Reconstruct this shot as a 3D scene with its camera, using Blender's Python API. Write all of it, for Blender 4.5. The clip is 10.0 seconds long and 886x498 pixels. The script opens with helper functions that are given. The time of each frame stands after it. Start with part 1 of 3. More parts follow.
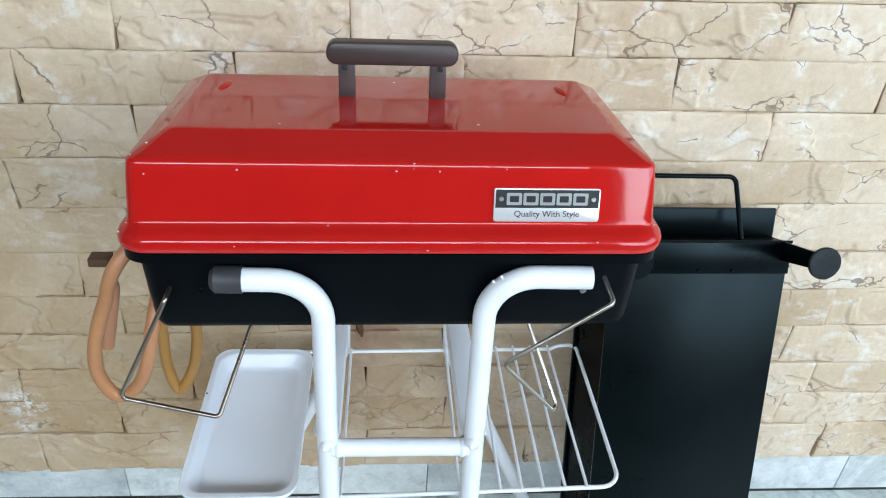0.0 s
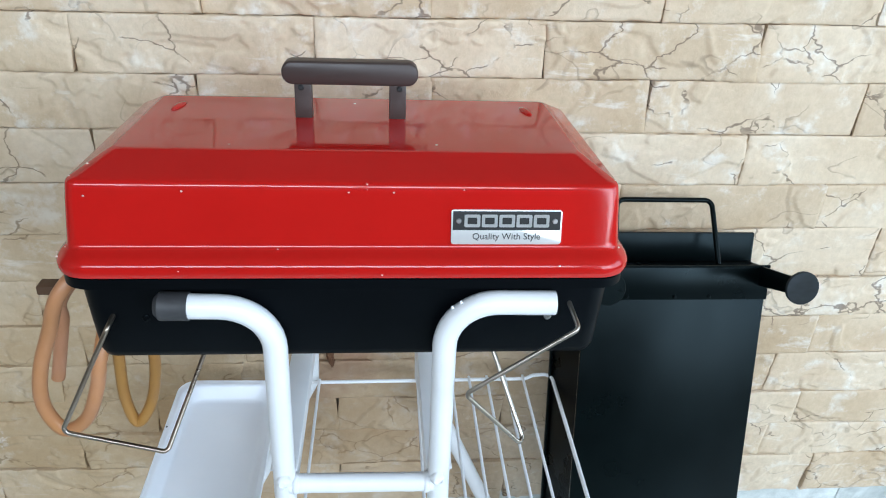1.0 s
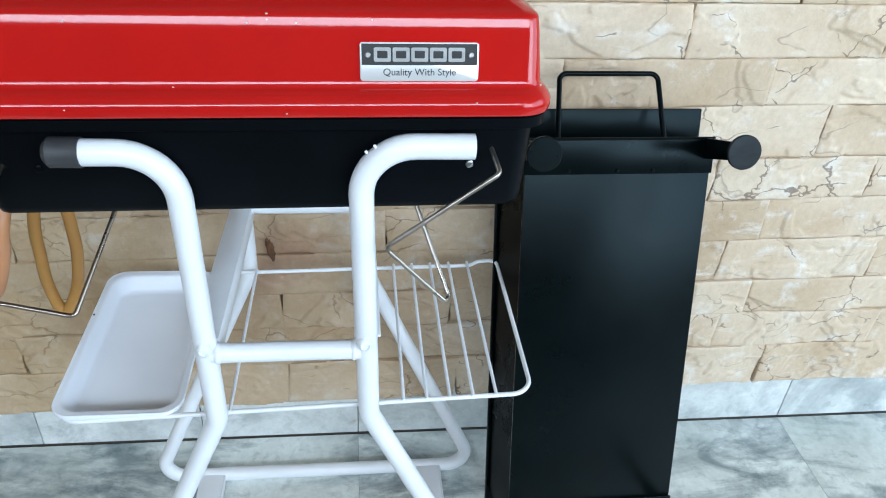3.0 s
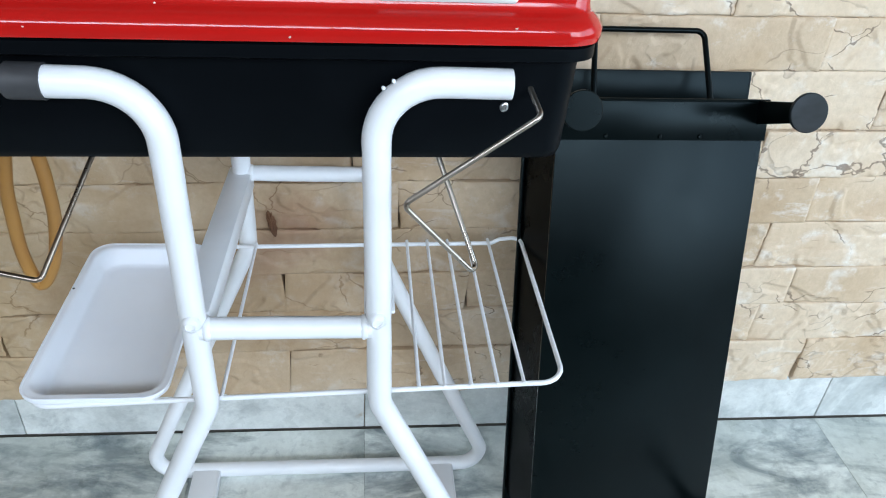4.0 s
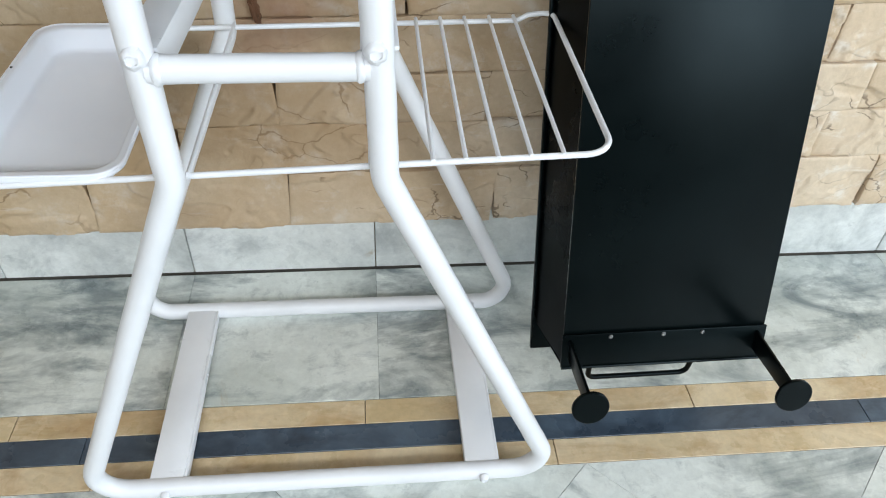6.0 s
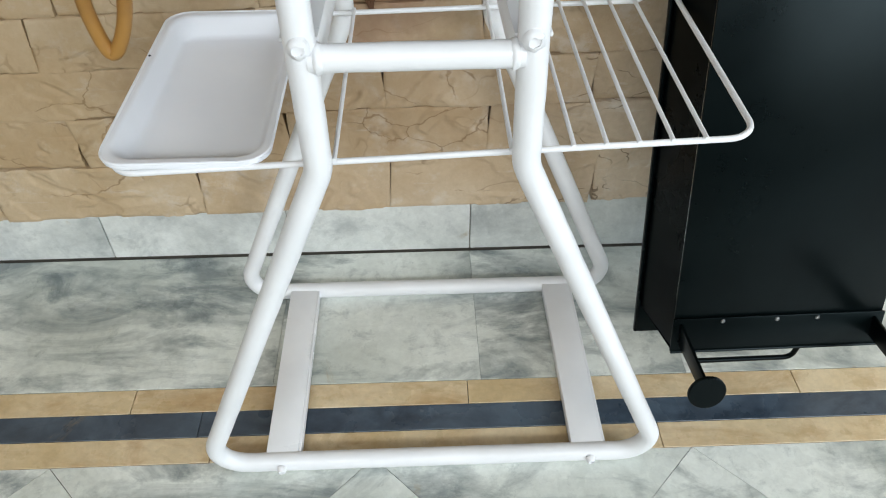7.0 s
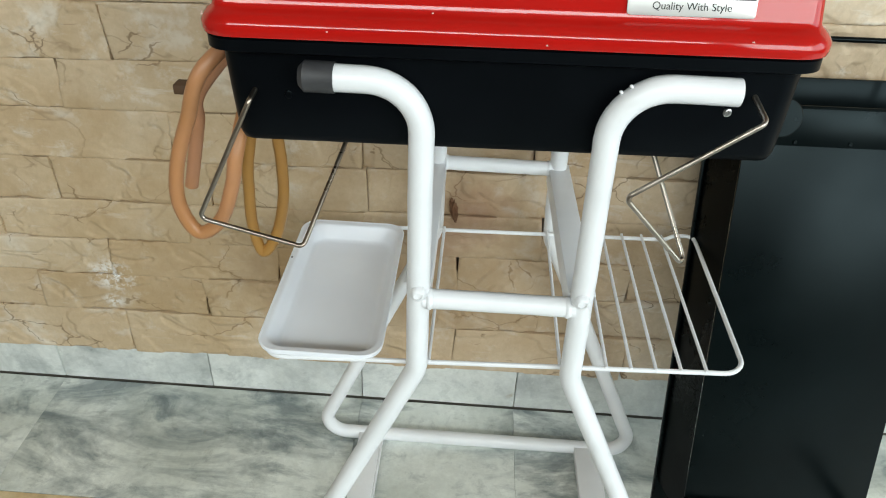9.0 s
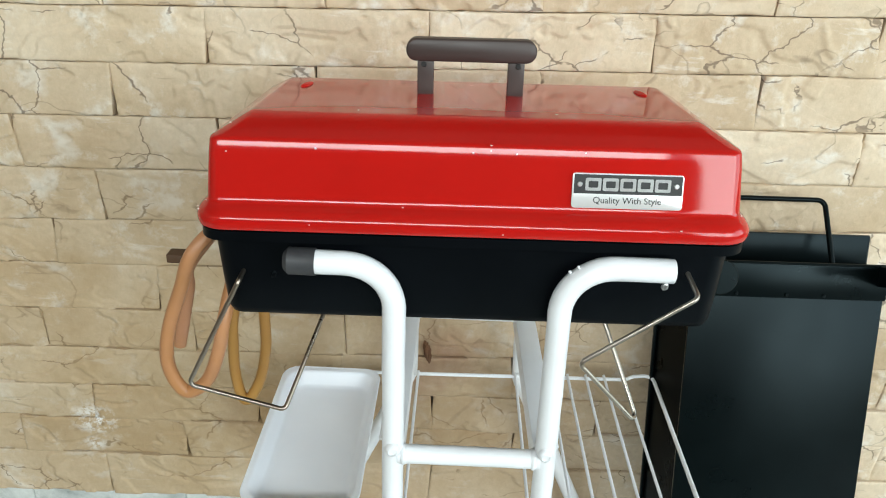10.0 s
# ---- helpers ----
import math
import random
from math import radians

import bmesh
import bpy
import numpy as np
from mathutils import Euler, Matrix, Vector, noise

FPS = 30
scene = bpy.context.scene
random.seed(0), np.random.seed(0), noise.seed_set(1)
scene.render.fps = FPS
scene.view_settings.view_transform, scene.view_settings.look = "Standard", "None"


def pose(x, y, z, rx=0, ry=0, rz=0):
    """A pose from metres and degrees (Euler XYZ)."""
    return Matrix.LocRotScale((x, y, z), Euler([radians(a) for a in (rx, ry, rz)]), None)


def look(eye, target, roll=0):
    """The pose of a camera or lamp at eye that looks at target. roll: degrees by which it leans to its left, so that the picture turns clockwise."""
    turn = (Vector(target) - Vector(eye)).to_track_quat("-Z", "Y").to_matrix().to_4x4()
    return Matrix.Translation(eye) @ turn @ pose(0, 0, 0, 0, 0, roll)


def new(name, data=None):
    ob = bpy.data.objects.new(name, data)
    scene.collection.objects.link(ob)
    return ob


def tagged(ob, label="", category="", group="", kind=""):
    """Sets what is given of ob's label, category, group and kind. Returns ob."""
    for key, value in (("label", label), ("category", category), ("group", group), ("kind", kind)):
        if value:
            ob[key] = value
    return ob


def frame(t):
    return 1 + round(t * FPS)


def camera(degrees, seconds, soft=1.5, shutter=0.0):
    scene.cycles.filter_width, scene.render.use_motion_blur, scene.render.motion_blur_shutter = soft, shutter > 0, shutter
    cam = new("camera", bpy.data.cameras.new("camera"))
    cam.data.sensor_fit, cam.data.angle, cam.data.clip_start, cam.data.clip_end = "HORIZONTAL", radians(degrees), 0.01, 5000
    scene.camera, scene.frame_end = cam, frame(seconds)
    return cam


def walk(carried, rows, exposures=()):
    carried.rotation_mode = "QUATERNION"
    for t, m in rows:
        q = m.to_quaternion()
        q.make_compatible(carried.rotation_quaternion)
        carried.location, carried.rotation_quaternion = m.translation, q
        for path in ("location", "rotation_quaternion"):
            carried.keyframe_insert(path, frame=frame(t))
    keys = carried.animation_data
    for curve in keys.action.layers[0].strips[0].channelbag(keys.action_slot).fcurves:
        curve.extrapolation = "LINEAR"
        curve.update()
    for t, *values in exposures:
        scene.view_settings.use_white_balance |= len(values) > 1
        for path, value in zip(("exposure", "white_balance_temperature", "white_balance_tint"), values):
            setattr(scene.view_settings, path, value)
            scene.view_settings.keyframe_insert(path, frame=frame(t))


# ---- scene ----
cam = camera(61.9, 10.0, soft=1.1)
PATH = [
    (0, (0.032, -1.061, 1.297), (0.205, 0.623, 0.232), 4.1),
    (0.5, (0.042, -1.042, 1.29), (0.188, 0.662, 0.253), 3.3),
    (1, (0.072, -1.041, 1.278), (0.258, 0.685, 0.284), 4.0),
    (1.5, (0.109, -1.054, 1.263), (0.356, 0.667, 0.276), 4.8),
    (2, (0.134, -1.063, 1.242), (0.39, 0.647, 0.236), 4.8),
    (2.5, (0.138, -1.071, 1.21), (0.387, 0.589, 0.123), 4.4),
    (2.7, (0.139, -1.071, 1.196), (0.379, 0.575, 0.086), 3.9),
    (4, (0.132, -0.996, 1.087), (0.356, 0.653, -0.022), 4.5),
    (4.5, (0.131, -0.946, 0.993), (0.379, 0.664, -0.168), 3.3),
    (5, (0.149, -0.938, 0.925), (0.350, 0.658, -0.265), 1.5),
    (5.2, (0.154, -0.945, 0.914), (0.357, 0.607, -0.332), 2.0),
    (6.3, (0.132, -0.947, 0.885), (0.297, 0.537, -0.446), 2.6),
    (6.5, (0.110, -0.948, 0.888), (0.248, 0.538, -0.444), 1.65),
    (7, (0.065, -0.942, 0.895), (0.112, 0.51, -0.479), -0.3),
    (7.5, (0.046, -0.954, 0.913), (0.086, 0.491, -0.469), -0.4),
    (8, (0.035, -0.98, 0.981), (0.055, 0.53, -0.33), 0.9),
    (8.5, (0.033, -1.027, 1.053), (0.036, 0.545, -0.183), 1.4),
    (9, (0.021, -1.062, 1.116), (-0.035, 0.583, -0.02), 2.6),
    (9.5, (0.025, -1.079, 1.164), (-0.017, 0.654, 0.166), 3.0),
    (10, (0.028, -1.092, 1.209), (0.014, 0.698, 0.319), 2.5),
]
EXPOSURES = [(0.0, -0.08, 5400, 3), (2.5, -0.12, 5250, 2), (5.0, -0.14, 5700, 6), (7.0, -0.20, 6200, 5), (8.5, -0.30, 6350, 1), (10.0, -0.07, 6100, -1)]
walk(cam, [(t, look(eye, target, roll)) for t, eye, target, roll in PATH], EXPOSURES)

# ---- light ----
world = bpy.data.worlds.new("sky")
scene.world = world
world.use_nodes = True
wn = world.node_tree
sky = wn.nodes.new("ShaderNodeTexSky")
sky.sky_type = "NISHITA"
sky.sun_disc = False
sky.sun_elevation = radians(48)
sky.sun_rotation = radians(150)
wn.nodes["Background"].inputs["Strength"].default_value = 0.12
wn.links.new(sky.outputs[0], wn.nodes["Background"].inputs["Color"])

sun = new("sun", bpy.data.lights.new("sun", "SUN"))
sun.data.energy, sun.data.angle, sun.data.color = 2.0, radians(0.5), (1.0, 0.96, 0.9)
sun.matrix_world = look((3.0, 5.0, 8.0), (0, 0, 0))


def area_lamp(name, eye, target, wide, high, watts, tone):
    lamp = new(name, bpy.data.lights.new(name, "AREA"))
    lamp.data.shape, lamp.data.size, lamp.data.size_y = "RECTANGLE", wide, high
    lamp.data.energy, lamp.data.color = watts, tone
    lamp.matrix_world = look(eye, target)
    return lamp


# area lamps standing in for daylight from the front right and the right end
area_lamp("daylight_front", (2.48, -3.44, 1.85), (1.5, 0.0, 1.2), 1.75, 1.7, 76, (1.0, 0.985, 0.97))
# fill lamp added above the front wall to brighten the upper left stone
area_lamp("fill_high", (-0.35, -3.44, 2.40), (0.0, 0.0, 1.1), 3.6, 0.64, 92, (1.0, 0.985, 0.96))
area_lamp("daylight_end", (3.30, -1.75, 1.75), (0.0, -0.7, 0.9), 3.0, 1.8, 58, (0.90, 0.96, 1.0))

# ---- materials ----


def material(name):
    m = bpy.data.materials.new(name)
    m.use_nodes = True
    return m, m.node_tree, m.node_tree.nodes["Principled BSDF"]


def node(tree, kind, **values):
    n = tree.nodes.new(kind)
    for key, value in values.items():
        n.inputs[key.replace("_", " ")].default_value = value
    return n


def ramp(tree, source, stops, mode="LINEAR"):
    n = tree.nodes.new("ShaderNodeValToRGB")
    n.color_ramp.interpolation = mode
    e = n.color_ramp.elements
    while len(e) < len(stops):
        e.new(0.5)
    for i, (at, c) in enumerate(stops):
        e[i].position = at
        e[i].color = (*c, 1) if len(c) == 3 else (c[0], c[0], c[0], 1)
    tree.links.new(source, n.inputs[0])
    return n.outputs[0]


def mixed(tree, a, b, factor, blend="MIX"):
    n = tree.nodes.new("ShaderNodeMix")
    n.data_type, n.blend_type = "RGBA", blend
    for value, at in ((factor, 0), (a, 6), (b, 7)):
        if hasattr(value, "links"):
            tree.links.new(value, n.inputs[at])
        else:
            n.inputs[at].default_value = value if at == 0 else (*value, 1)
    return n.outputs[2]


def coords(tree, scale=(1, 1, 1), shift=True, spread=7.0):
    """Object coordinates, moved by each object's own random number."""
    tc = tree.nodes.new("ShaderNodeTexCoord")
    mp = tree.nodes.new("ShaderNodeMapping")
    mp.inputs["Scale"].default_value = scale
    tree.links.new(tc.outputs["Object"], mp.inputs["Vector"])
    if shift:
        info = tree.nodes.new("ShaderNodeObjectInfo")
        mul = tree.nodes.new("ShaderNodeMath")
        mul.operation = "MULTIPLY"
        mul.inputs[1].default_value = spread
        tree.links.new(info.outputs["Random"], mul.inputs[0])
        tree.links.new(mul.outputs[0], mp.inputs["Location"])
    return mp.outputs[0]


def noise_tex(tree, vec, scale, detail=4.0, rough=0.55, distort=0.0):
    n = node(tree, "ShaderNodeTexNoise", Scale=scale, Detail=detail, Roughness=rough, Distortion=distort)
    tree.links.new(vec, n.inputs["Vector"])
    return n.outputs["Fac"]


def bump(tree, shader, height, strength, distance=0.002):
    n = node(tree, "ShaderNodeBump", Strength=strength, Distance=distance)
    tree.links.new(height, n.inputs["Height"])
    if shader.inputs["Normal"].links:
        tree.links.new(shader.inputs["Normal"].links[0].from_socket, n.inputs["Normal"])
    tree.links.new(n.outputs[0], shader.inputs["Normal"])


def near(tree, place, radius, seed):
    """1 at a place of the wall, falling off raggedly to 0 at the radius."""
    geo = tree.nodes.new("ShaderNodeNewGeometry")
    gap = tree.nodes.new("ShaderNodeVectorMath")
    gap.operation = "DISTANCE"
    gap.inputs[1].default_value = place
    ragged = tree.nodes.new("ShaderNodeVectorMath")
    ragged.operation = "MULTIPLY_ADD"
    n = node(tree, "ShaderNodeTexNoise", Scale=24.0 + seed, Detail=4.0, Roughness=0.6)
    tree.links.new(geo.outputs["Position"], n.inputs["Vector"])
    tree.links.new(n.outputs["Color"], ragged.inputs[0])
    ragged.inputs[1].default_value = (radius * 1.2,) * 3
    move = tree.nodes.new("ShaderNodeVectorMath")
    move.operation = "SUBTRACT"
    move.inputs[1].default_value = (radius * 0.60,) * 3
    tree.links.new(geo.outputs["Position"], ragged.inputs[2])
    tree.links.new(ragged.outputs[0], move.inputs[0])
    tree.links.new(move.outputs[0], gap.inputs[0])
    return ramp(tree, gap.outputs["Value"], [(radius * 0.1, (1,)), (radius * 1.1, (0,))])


def warped(tree, vec, scale, amount):
    """Coordinates pushed about by noise."""
    n = node(tree, "ShaderNodeTexNoise", Scale=scale, Detail=4.0, Roughness=0.6)
    tree.links.new(vec, n.inputs["Vector"])
    push = tree.nodes.new("ShaderNodeVectorMath")
    push.operation = "MULTIPLY_ADD"
    push.inputs[1].default_value = (amount,) * 3
    tree.links.new(n.outputs["Color"], push.inputs[0])
    tree.links.new(vec, push.inputs[2])
    return push.outputs[0]


def voronoi(tree, vec, scale, feature):
    n = node(tree, "ShaderNodeTexVoronoi", Scale=scale)
    n.feature = feature
    tree.links.new(vec, n.inputs["Vector"])
    return n


def stone_material():
    m, t, s = material("riven_sandstone")
    v = coords(t)
    tone = ramp(t, noise_tex(t, v, 5.0, 5.0), [(0.28, (0.53, 0.405, 0.265)), (0.5, (0.635, 0.515, 0.37)), (0.75, (0.71, 0.61, 0.475))])
    info = t.nodes.new("ShaderNodeObjectInfo")
    piece = ramp(t, info.outputs["Random"], [(0.0, (0.90, 0.87, 0.83)), (0.5, (1.0, 0.985, 0.97)), (1.0, (1.04, 1.04, 1.04))])
    c = mixed(t, tone, piece, 1.0, "MULTIPLY")
    grit = ramp(t, noise_tex(t, v, 90.0, 6.0, 0.7), [(0.34, (0.94, 0.935, 0.925)), (0.62, (1.05, 1.05, 1.05))])
    c = mixed(t, c, grit, 1.0, "MULTIPLY")
    pale = ramp(t, noise_tex(t, v, 18.0, 7.0, 0.72), [(0.57, (0,)), (0.69, (1,))])
    c = mixed(t, c, (0.82, 0.78, 0.71), mixed(t, (0, 0, 0), pale, 0.45))
    wash = ramp(t, noise_tex(t, coords(t, (0.5, 1.0, 2.6)), 16.0, 7.0, 0.7), [(0.60, (0,)), (0.70, (1,))])
    c = mixed(t, c, (0.84, 0.81, 0.76), mixed(t, (0, 0, 0), wash, 0.5))
    rust = ramp(t, noise_tex(t, v, 7.0, 4.0), [(0.62, (0,)), (0.8, (1,))])
    c = mixed(t, c, (0.42, 0.26, 0.15), mixed(t, (0, 0, 0), rust, 0.35))
    # fine dark cracks along the split ledges
    field = noise_tex(t, coords(t, (1.0, 1.0, 1.5)), 6.5, 3.5, 0.42, 0.35)
    crack = ramp(t, field, [(0.489, (0,)), (0.4985, (1,)), (0.501, (1,)), (0.504, (0,))])
    where = ramp(t, noise_tex(t, v, 11.0, 2.0), [(0.50, (0,)), (0.57, (1,))])
    crack = mixed(t, (0, 0, 0), crack, where)
    c = mixed(t, c, (0.17, 0.115, 0.075), mixed(t, (0, 0, 0), crack, 0.45))
    # angular splits where flakes have come away
    flake_at = warped(t, coords(t, (1.0, 1.0, 1.5)), 9.0, 0.085)
    edge = voronoi(t, flake_at, 8.5, "DISTANCE_TO_EDGE").outputs["Distance"]
    width = mixed(t, edge, ramp(t, noise_tex(t, v, 34.0, 3.0), [(0.35, (0.35,)), (0.65, (1.0,))]), 1.0, "DIVIDE")
    split = ramp(t, width, [(0.0, (1,)), (0.010, (1,)), (0.022, (0,))])
    torn = ramp(t, noise_tex(t, v, 8.0, 3.0), [(0.535, (0,)), (0.575, (1,))])
    split = mixed(t, (0, 0, 0), split, torn)
    lime = ramp(t, edge, [(0.02, (1,)), (0.14, (0,))])
    scuffed = ramp(t, noise_tex(t, v, 14.0, 6.0, 0.7), [(0.52, (0,)), (0.62, (1,))])
    c = mixed(t, c, (0.83, 0.80, 0.74), mixed(t, (0, 0, 0), mixed(t, (0, 0, 0), lime, scuffed), 0.55))
    c = mixed(t, c, (0.13, 0.085, 0.055), mixed(t, (0, 0, 0), split, 0.72))
    # old splashes of white paint, brown stains, and two broad brown washes
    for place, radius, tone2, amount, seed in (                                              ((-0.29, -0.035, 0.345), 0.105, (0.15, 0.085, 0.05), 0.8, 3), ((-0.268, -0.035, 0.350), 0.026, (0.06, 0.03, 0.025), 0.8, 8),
                                              # browner low left stone with grill shade painted in; behind the cart,
                                              # painted shade
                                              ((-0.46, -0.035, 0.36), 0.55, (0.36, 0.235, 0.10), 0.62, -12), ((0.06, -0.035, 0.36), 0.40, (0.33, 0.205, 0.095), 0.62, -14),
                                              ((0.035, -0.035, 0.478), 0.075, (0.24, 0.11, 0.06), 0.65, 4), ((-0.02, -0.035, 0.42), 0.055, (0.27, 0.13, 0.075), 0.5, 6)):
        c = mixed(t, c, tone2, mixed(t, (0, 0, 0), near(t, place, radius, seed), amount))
    flecks = ramp(t, noise_tex(t, v, 55.0, 6.0, 0.7), [(0.44, (0,)), (0.52, (1,))])
    for place, radius in (((-0.603, -0.035, 0.302), 0.042), ((-0.617, -0.035, 0.240), 0.020)):
        c = mixed(t, c, (0.88, 0.88, 0.88), mixed(t, (0, 0, 0), flecks, near(t, place, radius, 5)))
    t.links.new(c, s.inputs["Base Color"])
    s.inputs["Roughness"].default_value = 0.6
    s.inputs["Specular IOR Level"].default_value = 0.35
    bump(t, s, crack, -0.6, 0.0015)
    bump(t, s, split, -0.8, 0.003)
    level = noise_tex(t, voronoi(t, flake_at, 8.5, "F1").outputs["Position"], 40.0, 0.0)
    bump(t, s, level, 0.7, 0.006)
    bump(t, s, noise_tex(t, warped(t, v, 30.0, 0.03), 22.0, 6.0, 0.7), 0.45, 0.004)
    steps = ramp(t, field, [(0.0, (0.0,)), (0.40, (0.35,)), (0.50, (0.7,)), (0.60, (1.0,))], "CONSTANT")
    bump(t, s, steps, 0.6, 0.0022)
    bump(t, s, noise_tex(t, v, 60.0, 8.0, 0.65), 0.5, 0.0018)
    return m


def marble_material(name, ground, light, dark, scale=1.0, veins=0.5, gloss=0.22):
    m, t, s = material(name)
    v = coords(t, (1, 1, 1))
    big = noise_tex(t, v, 3.6 * scale, 8.0, 0.62, 0.6)
    c = ramp(t, big, [(0.34, ground), (0.60, light)])
    for angle, stretch, size, lo, hi in ((62, 2.6, 3.0, 0.50, 0.64), (28, 1.9, 5.0, 0.53, 0.66), (95, 2.2, 2.0, 0.54, 0.70)):
        turned = t.nodes.new("ShaderNodeMapping")
        turned.inputs["Rotation"].default_value = (0, 0, radians(angle))
        turned.inputs["Scale"].default_value = (1.0, stretch, 1.0)
        t.links.new(v, turned.inputs["Vector"])
        streak = noise_tex(t, turned.outputs[0], size * scale, 10.0, 0.64, 0.8)
        line = ramp(t, streak, [(lo, (0,)), (hi, (1,))])
        c = mixed(t, c, dark, mixed(t, (0, 0, 0), line, veins))
    blot = ramp(t, noise_tex(t, v, 26.0 * scale, 9.0, 0.75, 0.3), [(0.55, (0,)), (0.68, (1,))])
    c = mixed(t, c, dark, mixed(t, (0, 0, 0), blot, veins * 0.5))
    fine = ramp(t, noise_tex(t, v, 70.0, 6.0, 0.7), [(0.35, (0.9, 0.9, 0.9)), (0.65, (1.04, 1.04, 1.04))])
    c = mixed(t, c, fine, 1.0, "MULTIPLY")
    rust = ramp(t, noise_tex(t, v, 6.0, 7.0, 0.72, 0.8), [(0.635, (0,)), (0.72, (1,))])
    c = mixed(t, c, (0.36, 0.25, 0.10), mixed(t, (0, 0, 0), rust, 0.55))
    t.links.new(c, s.inputs["Base Color"])
    r = ramp(t, noise_tex(t, v, 16.0, 5.0), [(0.3, (gloss,)), (0.7, (gloss + 0.16,))])
    t.links.new(r, s.inputs["Roughness"])
    bump(t, s, noise_tex(t, v, 25.0, 5.0), 0.06, 0.001)
    return m


def paint_material(name, colour, rough, spread=0.08, coat=0.0, lumps=0.1, lump_scale=60.0, spec=0.5, specks=None, dust=None, amount=0.3, metallic=0.0):
    m, t, s = material(name)
    v = coords(t)
    low = tuple(c * (1 - spread) for c in colour)
    high = tuple(min(1.0, c * (1 + spread)) for c in colour)
    c = ramp(t, noise_tex(t, v, 9.0, 5.0), [(0.3, low), (0.7, high)])
    if dust:
        d = ramp(t, noise_tex(t, v, 3.5, 6.0, 0.6, 0.4), [(0.42, (0,)), (0.72, (1,))])
        c = mixed(t, c, dust, mixed(t, (0, 0, 0), d, amount))
    if specks:
        p = node(t, "ShaderNodeTexVoronoi", Scale=26.0)
        t.links.new(v, p.inputs["Vector"])
        pick = ramp(t, p.outputs["Color"], [(0.0, (0,)), (0.66, (0,)), (0.67, (1,))], "CONSTANT")
        dot = ramp(t, p.outputs["Distance"], [(0.0, (1,)), (0.035, (1,)), (0.05, (0,))])
        c = mixed(t, c, specks, mixed(t, (0, 0, 0), pick, dot))
    t.links.new(c, s.inputs["Base Color"])
    r = ramp(t, noise_tex(t, v, 6.0, 7.0, 0.65), [(0.3, (max(0.02, rough * 0.75),)), (0.7, (min(1.0, rough * 1.3),))])
    t.links.new(r, s.inputs["Roughness"])
    s.inputs["Metallic"].default_value = metallic
    s.inputs["Specular IOR Level"].default_value = spec
    s.inputs["Coat Weight"].default_value = coat
    s.inputs["Coat Roughness"].default_value = 0.04
    if lumps:
        bump(t, s, noise_tex(t, v, lump_scale, 4.0), lumps, 0.001)
    return m


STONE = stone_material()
MARBLE = marble_material("grey_white_marble", (0.55, 0.58, 0.53), (0.80, 0.83, 0.785), (0.13, 0.165, 0.175), 1.0, 0.74)
SKIRT = marble_material("skirting_marble", (0.62, 0.64, 0.61), (0.80, 0.82, 0.80), (0.24, 0.27, 0.275), 1.1, 0.5, 0.25)
YELLOW = marble_material("yellow_marble", (0.60, 0.46, 0.26), (0.74, 0.61, 0.41), (0.42, 0.25, 0.10), 1.9, 0.45)
SLATE = marble_material("blue_black_marble", (0.030, 0.044, 0.066), (0.088, 0.122, 0.165), (0.014, 0.020, 0.030), 2.2, 0.4)
GROUT = paint_material("dark_grout", (0.11, 0.10, 0.085), 0.9, 0.3, lumps=0.3)
MORTAR = paint_material("sand_mortar", (0.42, 0.34, 0.25), 0.95, 0.25, lumps=0.5)
RED = paint_material("red_enamel", (0.43, 0.008, 0.006), 0.07, 0.06, coat=0.0, spec=0.5, lumps=0.015, lump_scale=14.0, specks=(0.75, 0.6, 0.55))
BLACK = paint_material("black_enamel", (0.0022, 0.0026, 0.0036), 0.36, 0.3, coat=0.0, spec=0.08, lumps=0.05, lump_scale=40.0)
IRON = paint_material("black_sheet_paint", (0.0010, 0.0018, 0.0019), 0.31, 0.4, spec=0.135, lumps=0.10, lump_scale=7.0, dust=(0.0028, 0.0052, 0.0056), amount=0.8)
for iron in (IRON, BLACK):
    iron.node_tree.nodes["Principled BSDF"].inputs["Specular Tint"].default_value = (0.72, 0.93, 1.0, 1.0)
WHITE = paint_material("white_brushed_paint", (0.85, 0.86, 0.885), 0.34, 0.05, lumps=0.5, lump_scale=48.0, dust=(0.74, 0.74, 0.755), amount=0.4)
PLASTIC = paint_material("white_plastic", (0.89, 0.915, 0.97), 0.34, 0.02, lumps=0.05, dust=(0.80, 0.82, 0.88), amount=0.5)
CHROME = paint_material("tarnished_chrome_wire", (0.42, 0.38, 0.33), 0.32, 0.3, metallic=1.0, lumps=0.15, dust=(0.20, 0.13, 0.08), amount=0.8)
STEEL = paint_material("dull_steel", (0.45, 0.45, 0.45), 0.35, 0.2, metallic=1.0)
HANDLE = paint_material("brown_black_bakelite", (0.050, 0.034, 0.030), 0.42, 0.1, lumps=0.04)
RUBBER = paint_material("black_rubber", (0.022, 0.022, 0.024), 0.55, 0.4, lumps=0.45, dust=(0.14, 0.14, 0.15), amount=0.7)
HOSE = paint_material("amber_rubber", (0.43, 0.20, 0.075), 0.42, 0.15, lumps=0.05, dust=(0.52, 0.26, 0.16), amount=0.9)
OLIVE_HOSE = paint_material("olive_amber_rubber", (0.40, 0.21, 0.045), 0.42, 0.15, lumps=0.05, dust=(0.34, 0.16, 0.05), amount=0.7)
WORN = paint_material("worn_black_paint", (0.004, 0.006, 0.007), 0.45, 0.4, spec=0.2, lumps=0.1, dust=(0.085, 0.11, 0.13), amount=0.9)
RUST = paint_material("rusty_steel", (0.085, 0.045, 0.022), 0.8, 0.4, lumps=0.5)
